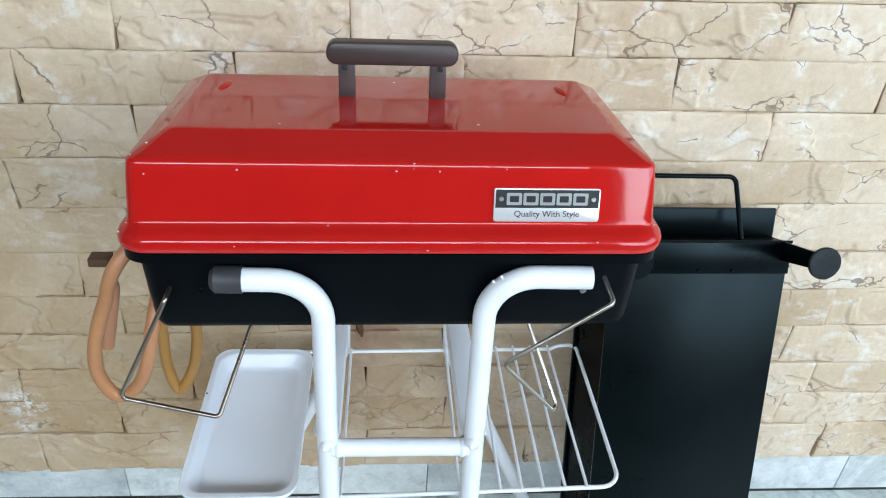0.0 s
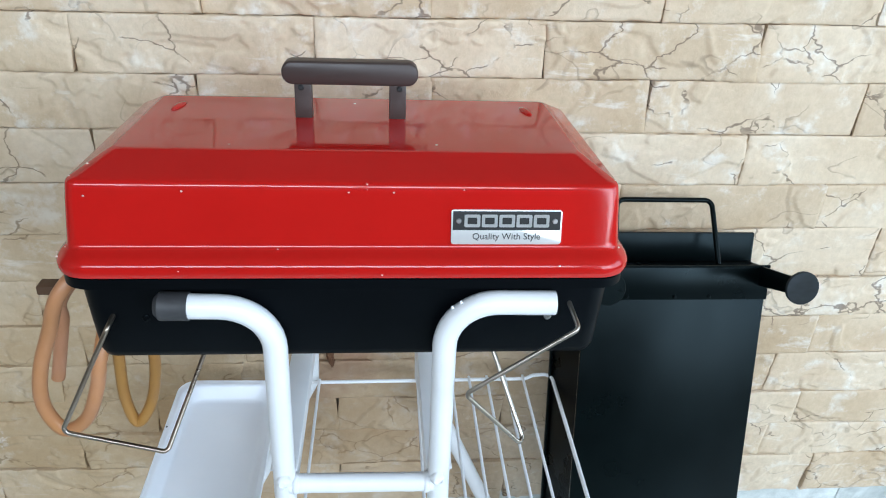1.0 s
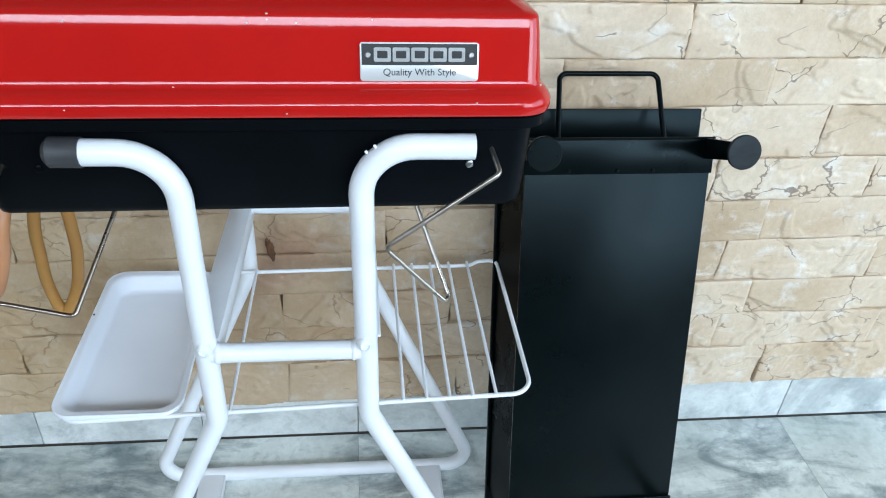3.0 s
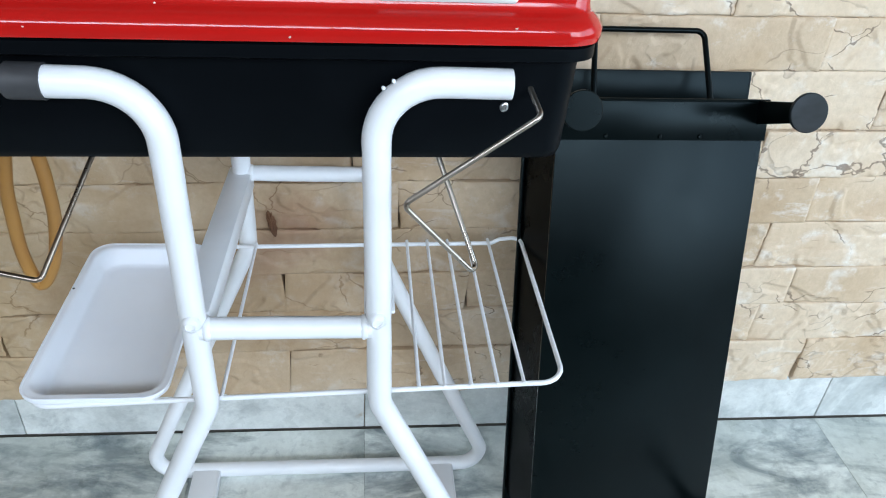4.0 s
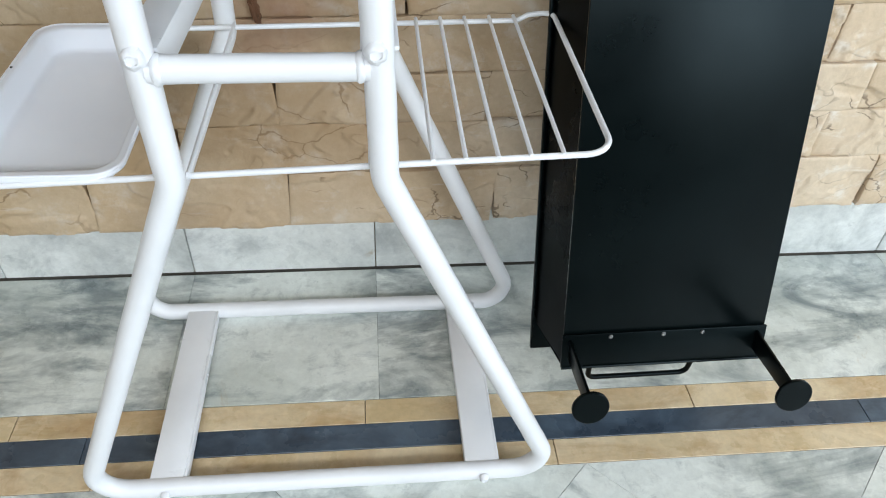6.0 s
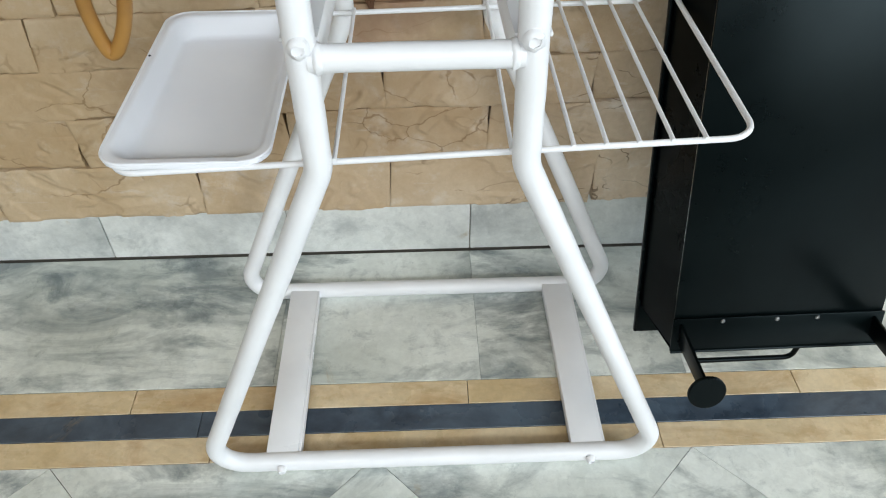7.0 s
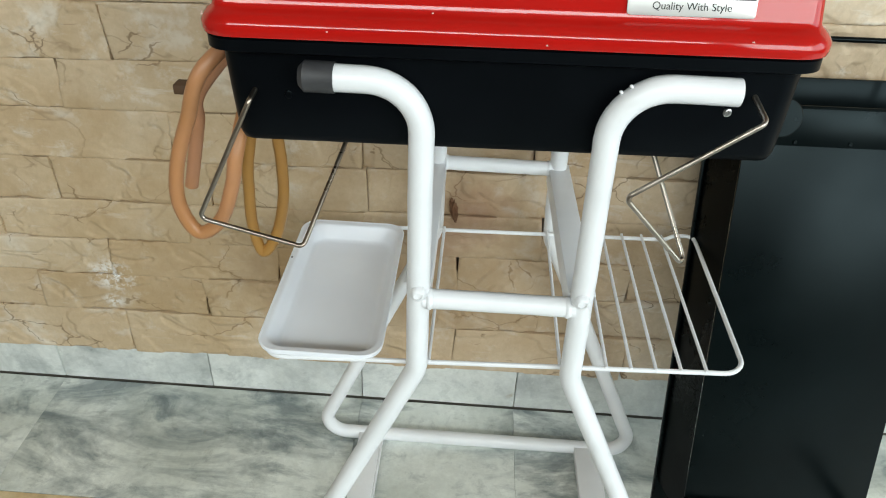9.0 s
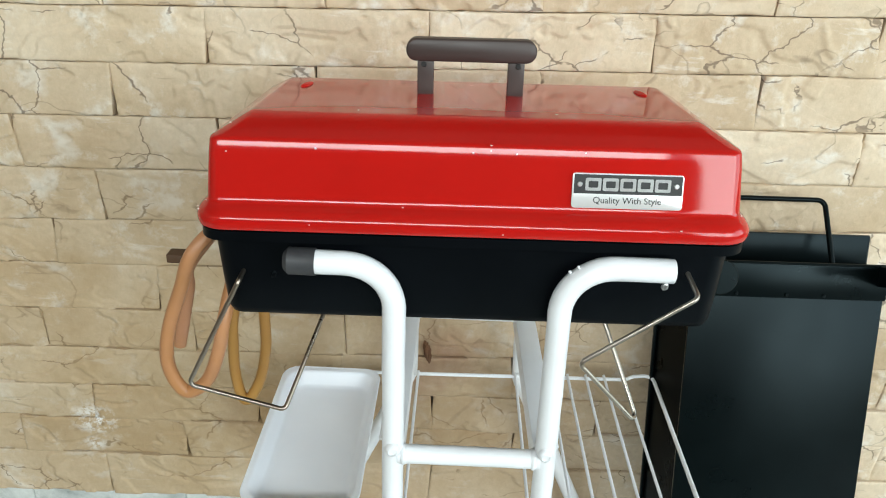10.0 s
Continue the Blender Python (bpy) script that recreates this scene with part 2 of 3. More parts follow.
INK = paint_material("black_print", (0.012, 0.012, 0.012), 0.4, 0.1)
SILVER = paint_material("brushed_aluminium", (0.72, 0.72, 0.71), 0.30, 0.06, metallic=0.35, lumps=0.05)
PLASTER = paint_material("ochre_plaster", (0.22, 0.19, 0.15), 0.85, 0.06, lumps=0.3)
DARK_UPPER = paint_material("dark_unseen_upper_wall", (0.11, 0.095, 0.075), 0.9, 0.15, lumps=0.3)
DARK_FRONT = paint_material("dark_unseen_plaster", (0.12, 0.115, 0.10), 0.9, 0.15, lumps=0.3)
EARTH = paint_material("pale_courtyard_ground", (0.32, 0.30, 0.26), 0.9, 0.2, lumps=0.4, lump_scale=8.0)
DARKPIT = paint_material("broken_stone_core", (0.16, 0.075, 0.035), 0.95, 0.4, lumps=0.8)

# ---- mesh helpers ----


def finish(bm, name, mat, smooth=None):
    bmesh.ops.recalc_face_normals(bm, faces=bm.faces)
    me = bpy.data.meshes.new(name)
    bm.to_mesh(me)
    bm.free()
    me.materials.append(mat)
    if smooth is not None:
        me.polygons.foreach_set("use_smooth", [True] * len(me.polygons))
        me.set_sharp_from_angle(angle=radians(smooth))
    return me


def thing(name, at=Matrix.Identity(4), **tags):
    ob = new(name)
    ob.empty_display_size = 0.05
    ob.matrix_world = at
    return tagged(ob, **tags)


def part(name, bm, mat, parent=None, label="", smooth=40, at=None):
    ob = new(name, finish(bm, name, mat, smooth))
    if parent is not None:
        ob.parent = parent
    if at is not None:
        ob.matrix_local = at
    if label:
        tagged(ob, label=label)
    return ob


def box(bm, lo, hi, bevel=0.0, seg=2):
    lo, hi = Vector(lo), Vector(hi)
    made = bmesh.ops.create_cube(bm, size=1.0)["verts"]
    for v in made:
        v.co = Vector([(lo[i] + hi[i]) / 2 + v.co[i] * (hi[i] - lo[i]) for i in range(3)])
    if bevel:
        edges = list({e for v in made for e in v.link_edges})
        bmesh.ops.bevel(bm, geom=edges, offset=bevel, segments=seg, affect="EDGES", profile=0.5)
    return bm


def boxed(lo, hi, bevel=0.002, seg=2):
    return box(bmesh.new(), lo, hi, bevel, seg)


def rounded(points, radius, steps=8, closed=False):
    """A polyline with its corners rounded; radius may be one number or one for each point."""
    pts = [Vector(p) for p in points]
    n = len(pts)
    radii = [radius] * n if isinstance(radius, (int, float)) else radius
    out = []
    for i, p in enumerate(pts):
        if not closed and i in (0, n - 1) or radii[i] <= 0:
            out.append(p)
            continue
        a, b = (pts[i - 1] - p), (pts[(i + 1) % n] - p)
        la, lb = a.length, b.length
        a, b = a / la, b / lb
        half = a.angle(b) / 2
        cut = min(radii[i] / math.tan(half), la * 0.49, lb * 0.49)
        r = cut * math.tan(half)
        centre = p + (a + b).normalized() * (r / math.sin(half))
        s, e = p + a * cut - centre, p + b * cut - centre
        q = s.rotation_difference(e)
        axis, ang = q.to_axis_angle()
        for k in range(steps + 1):
            out.append(centre + Matrix.Rotation(ang * k / steps, 3, axis) @ s)
    return out


def sweep(bm, path, radius, sides=14, closed=False, squash=1.0, wobble=0.0, ends=True):
    """A tube along a path."""
    n = len(path)
    tang = []
    for i in range(n):
        a = path[i - 1] if (i or closed) else path[0]
        b = path[(i + 1) % n] if (i < n - 1 or closed) else path[-1]
        tang.append((b - a).normalized())
    ref = Vector((0, 0, 1)) if abs(tang[0].z) < 0.9 else Vector((0, 1, 0))
    side = tang[0].cross(ref).normalized()
    rings = []
    for i in range(n):
        if i:
            side = tang[i - 1].rotation_difference(tang[i]) @ side
        side = (side - tang[i] * side.dot(tang[i])).normalized()
        up = tang[i].cross(side)
        ring = []
        for k in range(sides):
            a = 2 * math.pi * k / sides
            d = side * math.cos(a) + up * math.sin(a) * squash
            r = radius * (1 + wobble * noise.noise((path[i] + d * 0.02) * 45))
            ring.append(bm.verts.new(path[i] + d * r))
        rings.append(ring)
    for i in range(n if closed else n - 1):
        a, b = rings[i], rings[(i + 1) % n]
        for k in range(sides):
            bm.faces.new((a[k], a[(k + 1) % sides], b[(k + 1) % sides], b[k]))
    if not closed and ends:
        bm.faces.new(rings[0])
        bm.faces.new(rings[-1])
    return bm


def dense(path, step):
    out = [path[0]]
    for a, b in zip(path, path[1:]):
        k = max(1, int((b - a).length / step))
        out += [a.lerp(b, j / k) for j in range(1, k + 1)]
    return out


def tube(points, radius, bend=0.0, sides=14, closed=False, steps=8, wobble=0.0):
    path = rounded(points, bend, steps, closed)
    if wobble:
        path = dense(path, 0.012)
    return sweep(bmesh.new(), path, radius, sides, closed, 1.0, wobble)


def ring_points(hx, hy, r, z, cx=0.0, cy=0.0, seg=6):
    out = []
    for sx, sy, a0 in ((1, 1, 0), (-1, 1, 90), (-1, -1, 180), (1, -1, 270)):
        for k in range(seg + 1):
            a = radians(a0 + 90 * k / seg)
            out.append(Vector((cx + sx * (hx - r) + r * math.cos(a), cy + sy * (hy - r) + r * math.sin(a), z)))
    return out


def loft(bm, rings, bottom=False, top=True):
    made = [[bm.verts.new(p) for p in ring] for ring in rings]
    n = len(made[0])
    for a, b in zip(made, made[1:]):
        for k in range(n):
            bm.faces.new((a[k], a[(k + 1) % n], b[(k + 1) % n], b[k]))
    if bottom:
        bm.faces.new(made[0])
    if top:
        bm.faces.new(made[-1])
    return bm


def disc(radius, thick, seg=28, bevel=0.0):
    """A disc on z, from 0 to thick."""
    bm = bmesh.new()
    rows = [(radius, 0.0), (radius, thick - bevel), (radius - bevel, thick)] if bevel else [(radius, 0.0), (radius, thick)]
    loft(bm, [[Vector((r * math.cos(2 * math.pi * k / seg), r * math.sin(2 * math.pi * k / seg), z)) for k in range(seg)] for r, z in rows], True, True)
    return bm


def bolt_head(radius, thick):
    """A domed, over-painted bolt head on z."""
    bm = bmesh.new()
    rows = [(radius, 0.0), (radius * 0.95, thick * 0.6), (radius * 0.6, thick), (radius * 0.5, thick), (radius * 0.42, thick * 0.75)]
    loft(bm, [[Vector((r * math.cos(2 * math.pi * k / 12), r * math.sin(2 * math.pi * k / 12), z)) for k in range(12)] for r, z in rows], True, True)
    for v in bm.verts:
        v.co += Vector((noise.noise(v.co * 300), noise.noise(v.co * 300 + Vector((5, 0, 0))), 0)) * radius * 0.22
    return bm


FRONT = pose(0, 0, 0, 90, 0, 0)  # turns a disc on z to face the open side

# ---- the place: stone wall, floor and an added, unseen porch shell ----
ground = part("ground", boxed((-60, -80, -0.30), (60, -3.76, -0.12), 0.0), EARTH, smooth=None)
tagged(ground, label="pale courtyard ground beyond the porch", category="ground", kind="structure")
bed = part("floor", boxed((-2.6, -3.45, -0.20), (3.4, 0.30, -0.004), 0.0), GROUT, smooth=None)
tagged(bed, label="polished grey-white marble porch floor with a border", category="floor", kind="structure")
wall = part("wall_back", boxed((-2.6, 0.012, -0.2), (3.4, 0.30, 2.75), 0.0), MORTAR, smooth=None)
tagged(wall, label="wall clad in riven beige sandstone blocks", category="wall", kind="structure")
# unseen end wall, added to close the place and cut bounced light
wall_end = part("wall_end", boxed((-2.8, -3.45, -0.2), (-2.604, 0.30, 2.75), 0.0), PLASTER, smooth=None)
tagged(wall_end, label="unseen plain ochre plastered end wall, added to close the place", category="wall", kind="structure")
# unseen upper wall, added dark to keep the lid's slope from reflecting pale
upper = part("wall_upper", boxed((-2.6, -0.03, 1.46), (3.4, 0.008, 2.75), 0.0), DARK_UPPER, wall, smooth=None)
# unseen front wall, added to give the lid and black metal dark reflections
front_blocker = part("wall_front", boxed((-2.8, -3.75, -0.2), (1.55, -3.454, 2.06), 0.0), DARK_FRONT, smooth=None)
tagged(front_blocker, label="unseen dull plastered front wall, added to darken reflections", category="wall", kind="structure")
# unseen ceiling, likewise added; its dull colour deepens the shade below
ceiling = part("ceiling", boxed((-2.8, -3.45, 2.754), (3.4, 0.30, 2.9), 0.0), PLASTER, smooth=None)
tagged(ceiling, label="unseen plain ochre plastered ceiling, added to close the place", category="ceiling", kind="structure")

# ---- white cart ----
CX = 0.0625
cart = thing("grill_cart", label="white painted tubular steel grill cart on the marble floor", category="cart")
R = 0.0125


def side_frame(name, y_top, y_foot, drop, cb):
    def y(z):
        return y_foot + (y_top - y_foot) * z / 0.87

    pts = []
    for s in (-1, 1):
        zt = 0.868 - drop + s * 0.004
        xt, xk = (CX + s * 0.0875 - (0.006 if s > 0 else 0), CX + s * 0.0875 + (0.004 if s > 0 else 0))
        one = [(CX + s * 0.190, y(0.87), zt), (xt, y(0.87), zt), (xk, y(0.51), 0.508 - drop), (cb + s * 0.301, y(0), R)]
        pts += one if s < 0 else one[::-1]
    bends = [0, 0.052, 0.05, 0.036, 0.036, 0.05, 0.052, 0]
    return part(name, tube(pts, R, bends, 16, steps=10, wobble=0.035), WHITE, cart, "bent tube with thick white paint")


side_frame("front_frame", -0.440, -0.413, 0.0, CX + 0.007)
side_frame("back_frame", -0.100, -0.100, 0.020, CX + 0.004)
cap = disc(0.0142, 0.032, 20, 0.005)
part("end_cap", cap, RUBBER, cart, "worn dark rubber end cap", at=pose(CX - 0.166, -0.440, 0.864, 0, -90, 0))
part("rung", tube([(CX - 0.082, -0.434, 0.616), (CX + 0.082, -0.434, 0.617)], 0.0112, 0, 14, wobble=0.05), WHITE, cart)
part("rung", tube([(CX - 0.082, -0.100, 0.606), (CX + 0.082, -0.100, 0.606)], 0.0108, 0, 14, wobble=0.05), WHITE, cart)
for s in (-1, 1):
    x = CX + s * 0.0875
    bm = boxed((x - 0.0130, -0.424, 0.6245), (x + 0.0170, -0.088, 0.6285), 0.0012) if s > 0 else boxed((x - 0.0170, -0.424, 0.6245), (x + 0.0130, -0.088, 0.6285), 0.0012)
    inner = x - s * 0.0115
    box(bm, (inner - 0.0016, -0.423, 0.6000), (inner + 0.0016, -0.089, 0.6262), 0.0008)
    for v in bm.verts:
        v.co.z -= 0.020 * (v.co.y + 0.424) / 0.336
    part("side_bar", bm, WHITE, cart, "white steel angle bar")
    part("bolt", bolt_head(0.0088, 0.007), WHITE, cart, "over-painted bolt head", at=pose(x - s * 0.001, -0.4445, 0.6325 + s * 0.0015) @ FRONT)
    x = CX + 0.010 + s * 0.2045
    bm = boxed((x - 0.023, -0.409, 0.0185), (x + 0.0195, -0.100, 0.0215), 0.0009)
    box(bm, (x + 0.0195, -0.409, 0.0060), (x + 0.0230, -0.100, 0.0208), 0.0009)
    box(bm, (x - 0.0230, -0.409, 0.0060), (x - 0.0205, -0.100, 0.0188), 0.0006)
    part("floor_slat", bm, WHITE, cart, "white steel channel bar between the feet")
    part("bolt", bolt_head(0.0065, 0.007), WHITE, cart, "over-painted bolt head", at=pose(x, -0.4250, 0.015) @ FRONT)
# weld beads on the front tube
rnd = random.Random(4)
for x, z in ((0.150, 0.8665), (0.158, 0.8725), (0.150, 0.641), (-0.016, 0.619), (0.147, 0.645)):
    bm = bmesh.new()
    bmesh.ops.create_icosphere(bm, subdivisions=2, radius=0.0019)
    for v in bm.verts:
        v.co *= 1 + 0.35 * noise.noise(v.co * 400)
    part("weld_bead", bm, WHITE, cart, at=pose(x + 0.0, -0.4415, z, rnd.uniform(0, 90)))

for x, y, z, r in ((CX - 0.0745, -0.4345, 0.616, 0.0124), (CX + 0.0745, -0.4345, 0.617, 0.0124), (CX - 0.0745, -0.100, 0.606, 0.0118), (CX + 0.0745, -0.100, 0.606, 0.0118)):
    bm = bmesh.new()
    bmesh.ops.create_icosphere(bm, subdivisions=3, radius=r)
    for v in bm.verts:
        v.co = Vector((v.co.x * 0.55, v.co.y, v.co.z)) * (1 + 0.10 * noise.noise(v.co * 220))
    part("weld_seam", bm, WHITE, cart, "lumpy over-painted weld", at=pose(x, y, z))

# wire rack across the cart
loop = [(-0.212, -0.419, 0.5000), (0.357, -0.419, 0.5235), (0.359, -0.127, 0.523), (0.330, -0.127, 0.520), (0.318, -0.127, 0.513), (-0.212, -0.127, 0.5010)]
rack = part("wire_rack", tube(loop, 0.0030, [0.026, 0.026, 0.020, 0.01, 0.01, 0.026], 10, closed=True), WHITE, cart, "white coated wire rack")
for i, x in enumerate((-0.012, 0.142, 0.196, 0.2245, 0.253, 0.282, 0.311)):
    skew = 0.002
    part("rod", tube([(x, -0.4215, 0.5222 + 0.040 * (x - 0.25)), (x + skew, -0.1245, 0.5160 + 0.028 * (x - 0.25))], 0.0022, 0, 8), WHITE, rack)

# ---- white plastic tray on the rack ----
tray = thing("plastic_tray", label="shallow white plastic tray hung by its rim in the wire rack", category="tray")
tx, ty, tz = -0.1445, -0.2765, 0.5125
rings = [ring_points(a, b - 0.0025, r, tz + z, tx, ty) for a, b, r, z in (
    (0.050, 0.120, 0.018, -0.0225), (0.0560, 0.1260, 0.021, -0.0215), (0.0590, 0.1290, 0.022, -0.0190), (0.0665, 0.1368, 0.024, -0.0030), (0.0680, 0.1386, 0.024, -0.0010), (0.0700, 0.1410, 0.024, -0.0002),
    (0.0748, 0.1468, 0.025, 0.0), (0.0756, 0.1476, 0.025, -0.0030), (0.0748, 0.1468, 0.025, -0.0062), (0.0700, 0.1400, 0.024, -0.0050), (0.0615, 0.1315, 0.022, -0.0215), (0.0570, 0.1270, 0.020, -0.0250))]
bm = bmesh.new()
loft(bm, rings, False, False)
bm.verts.ensure_lookup_table()
bm.faces.new(bm.verts[0:28])
bm.faces.new(bm.verts[-28:])
part("tray_shell", bm, PLASTIC, tray, smooth=50)
part("rolled_lip", sweep(bmesh.new(), ring_points(0.0748, 0.1443, 0.025, tz - 0.0006, tx, ty), 0.0015, 8, closed=True), PLASTIC, tray)
part("rim_nick", bolt_head(0.0016, 0.0008), RUBBER, tray, "dark nick in the rim", at=pose(tx - 0.0735, -0.232, tz))

# ---- red and black barbecue ----
GX, GY = 0.050, -0.280
grill_at = pose(GX, -0.447, 0.907, -3.5, -1.0, 0) @ pose(0, 0.167, 0)
grill = thing("barbecue", grill_at, label="table-top barbecue with a red enamel lid and black pan", category="barbecue")
Q = [(0.266, 0.158, 0.026, -0.006), (0.2715, 0.1635, 0.030, -0.008), (0.2715, 0.1635, 0.030, -0.018), (0.2655, 0.1575, 0.028, -0.0205), (0.2625, 0.1450, 0.022, -0.023),
     (0.2595, 0.1420, 0.020, -0.070), (0.2570, 0.1390, 0.018, -0.103), (0.2545, 0.1360, 0.017, -0.1105), (0.2470, 0.1280, 0.016, -0.1135), (0.20, 0.08, 0.014, -0.1140)]
bm = bmesh.new()
loft(bm, [ring_points(a, b, r, z, 0, 0, 8) for a, b, r, z in Q], False, True)
pan = part("pan", bm, BLACK, grill, "black enamelled steel pan", smooth=50)
L = [(0.2640, 0.1560, 0.028, -0.004, 0), (0.2745, 0.1660, 0.034, -0.005, 0), (0.2755, 0.1670, 0.034, -0.001, 0), (0.2755, 0.1670, 0.034, 0.005, 0), (0.2735, 0.1650, 0.034, 0.0095, 0),
     (0.2700, 0.1595, 0.030, 0.0140, 0), (0.2665, 0.1525, 0.022, 0.0165, 0), (0.2650, 0.1500, 0.018, 0.0180, 0), (0.2642, 0.1487, 0.016, 0.0205, 0), (0.2638, 0.1477, 0.015, 0.0245, 0), (0.2605, 0.1400, 0.012, 0.0640, 0), (0.2592, 0.1374, 0.012, 0.0758, 0),
     (0.2587, 0.1367, 0.012, 0.0774, 0), (0.2578, 0.1357, 0.012, 0.0788, 0), (0.2562, 0.1341, 0.012, 0.0800, 0), (0.2538, 0.1313, 0.012, 0.0812, 0), (0.2300, 0.1004, 0.008, 0.0946, 0.004), (0.2276, 0.0977, 0.008, 0.0956, 0.004), (0.2262, 0.0962, 0.008, 0.0961, 0.004), (0.2244, 0.0944, 0.008, 0.0963, 0.004), (0.2210, 0.0910, 0.008, 0.0964, 0.004)]
bm = bmesh.new()
loft(bm, [ring_points(a, b, r, z, 0, cy, 9) for a, b, r, z, cy in L], False, False)
bm.verts.ensure_lookup_table()
last = bm.verts[-40:]
mid = [bm.verts.new((v.co.x * 0.5, v.co.y * 0.5, 0.0966)) for v in last]
for k in range(40):
    bm.faces.new((last[k], last[(k + 1) % 40], mid[(k + 1) % 40], mid[k]))
bm.faces.new(mid)
lid = part("lid", bm, RED, grill, "glossy red enamel lid with small chips", smooth=38)
for s in (-1, 1):
    bm = bmesh.new()
    bmesh.ops.create_uvsphere(bm, u_segments=12, v_segments=8, radius=1.0)
    for v in bm.verts:
        v.co = Vector((v.co.x * 0.0045, v.co.y * 0.017, v.co.z * 0.0035))
    part("pressed_rib", bm, RED, lid, at=pose(s * 0.197, 0.052, 0.0965, 0, 0, s * 14))
# chipped enamel along the lid's edges
CHIP = paint_material("bared_enamel", (0.70, 0.55, 0.50), 0.6, 0.2)
rng = random.Random(11)
spots = [(-0.252, -0.1330, 0.0835), (0.253, -0.1330, 0.0835), (-0.262, -0.1470, 0.0185), (0.262, -0.1470, 0.0185), (-0.2735, -0.140, 0.0095), (-0.2700, -0.150, 0.0100), (-0.240, -0.1180, 0.0895)]
spots += [(x, -0.1393, 0.0715) for x in (-0.153, -0.001, 0.041)] + [(0.016, -0.1385, 0.0740), (-0.240, -0.1400, 0.0665), (0.107, -0.1385, 0.0745), (0.016, -0.1375, 0.0790)]
spots += [(-0.157, -0.1668, 0.003), (-0.068, -0.1505, 0.0178), (0.03, -0.1668, -0.001), (0.20, -0.1660, 0.008), (0.262, -0.1560, 0.009)]
for x, y, z in spots:
    bm = bmesh.new()
    bmesh.ops.create_icosphere(bm, subdivisions=1, radius=rng.uniform(0.0005, 0.0012))
    for v in bm.verts:
        v.co = Vector((v.co.x * rng.uniform(0.8, 1.6), v.co.y * 0.7, v.co.z * rng.uniform(0.6, 1.2)))
    part("enamel_chip", bm, CHIP, lid, at=pose(x, y, z))
# handle
hx = -0.004
bm = bmesh.new()
grip = [ring_points(0.0728 - c, 0.0125 - c, 0.0115 - c, z, 0, 0, 8) for z, c in ((-0.011, 0.0022), (-0.0098, 0.0006), (-0.0085, 0.0), (0.0085, 0.0), (0.0098, 0.0006), (0.011, 0.0022))]
loft(bm, grip, True, True)
handle = part("lid_handle", bm, HANDLE, lid, "dark brown moulded plastic handle", at=pose(hx, 0.022, 0.1460) @ FRONT)
for s in (-1, 1):
    part("handle_post", boxed((hx + s * 0.051 - 0.0092, 0.0145, 0.0955), (hx + s * 0.051 + 0.0092, 0.0285, 0.1400), 0.0012), HANDLE, lid)
    part("handle_screw", disc(0.0032, 0.0012, 14, 0.0006), INK, lid, at=pose(hx + s * 0.053, 0.0140, 0.1300) @ FRONT)
# name plate on the sloping lid front
slope = math.degrees(math.atan2(0.0092, 0.0485))
plate_at = pose(0.149, -0.1455, 0.0395, 90 - slope, 0, 0)
bm = bmesh.new()
loft(bm, [ring_points(0.0535, 0.0170, 0.003, z) for z in (0, 0.0012)] + [ring_points(0.0528, 0.0163, 0.0028, 0.0016)], True, True)
plate = part("name_plate", bm, SILVER, grill, "small black and silver metal name plate", at=plate_at)
part("black_field", boxed((-0.0520, -0.0028, 0.0014), (0.0520, 0.0158, 0.0019), 0.0), INK, plate, smooth=None)
for i in range(5):
    x = -0.0335 + i * 0.0167
    bm = bmesh.new()
    outer = ring_points(0.0076, 0.0062, 0.0012, 0.0024, x, 0.0064, 2)
    inner = ring_points(0.0046, 0.0032, 0.0006, 0.0024, x, 0.0064, 2)
    a, b = [bm.verts.new(p) for p in outer], [bm.verts.new(p) for p in inner]
    for k in range(len(a)):
        bm.faces.new((a[k], a[(k + 1) % len(a)], b[(k + 1) % len(b)], b[k]))
    bmesh.ops.solidify(bm, geom=bm.faces[:], thickness=0.0006)
    part("emblem_block", bm, SILVER, plate, smooth=None)
for s in (-1, 1):
    part("rivet", disc(0.0026, 0.0014, 12, 0.0007), STEEL, plate, at=pose(s * 0.0465, 0.0062, 0.0018))
curve = bpy.data.curves.new("motto", "FONT")
curve.body, curve.size, curve.extrude, curve.align_x = "Quality With Style", 0.0088, 0.0002, "CENTER"
temp = new("motto_curve", curve)
bpy.context.view_layer.update()
me = bpy.data.meshes.new_from_object(temp.evaluated_get(bpy.context.evaluated_depsgraph_get()))
bpy.data.objects.remove(temp)
me.materials.clear()
me.materials.append(INK)
motto = new("motto", me)
motto.parent = plate
motto.matrix_local = pose(0, -0.0118, 0.0018)
# screws and fold-out wire legs on the pan
for x, mat in ((-0.201, BLACK), (0.200, STEEL)):
    part("screw", bolt_head(0.0042, 0.002), mat, grill, at=pose(x, -0.1425, -0.062) @ FRONT)
inv = grill_at.inverted()


def on_grill(*pts):
    return [inv @ Vector(p) for p in pts]


part("wire_leg", tube(on_grill((-0.180, -0.415, 0.846), (-0.183, -0.442, 0.838), (-0.246, -0.448, 0.711), (-0.141, -0.456, 0.689), (-0.098, -0.335, 0.792)), 0.0025, 0.006, 10), CHROME, grill, "tarnished bent wire leg")
part("wire_leg", tube(on_grill((0.270, -0.415, 0.867), (0.276, -0.458, 0.853), (0.168, -0.460, 0.771), (0.241, -0.463, 0.695), (0.196, -0.385, 0.80)), 0.0025, 0.006, 10), CHROME, grill, "tarnished bent wire leg")

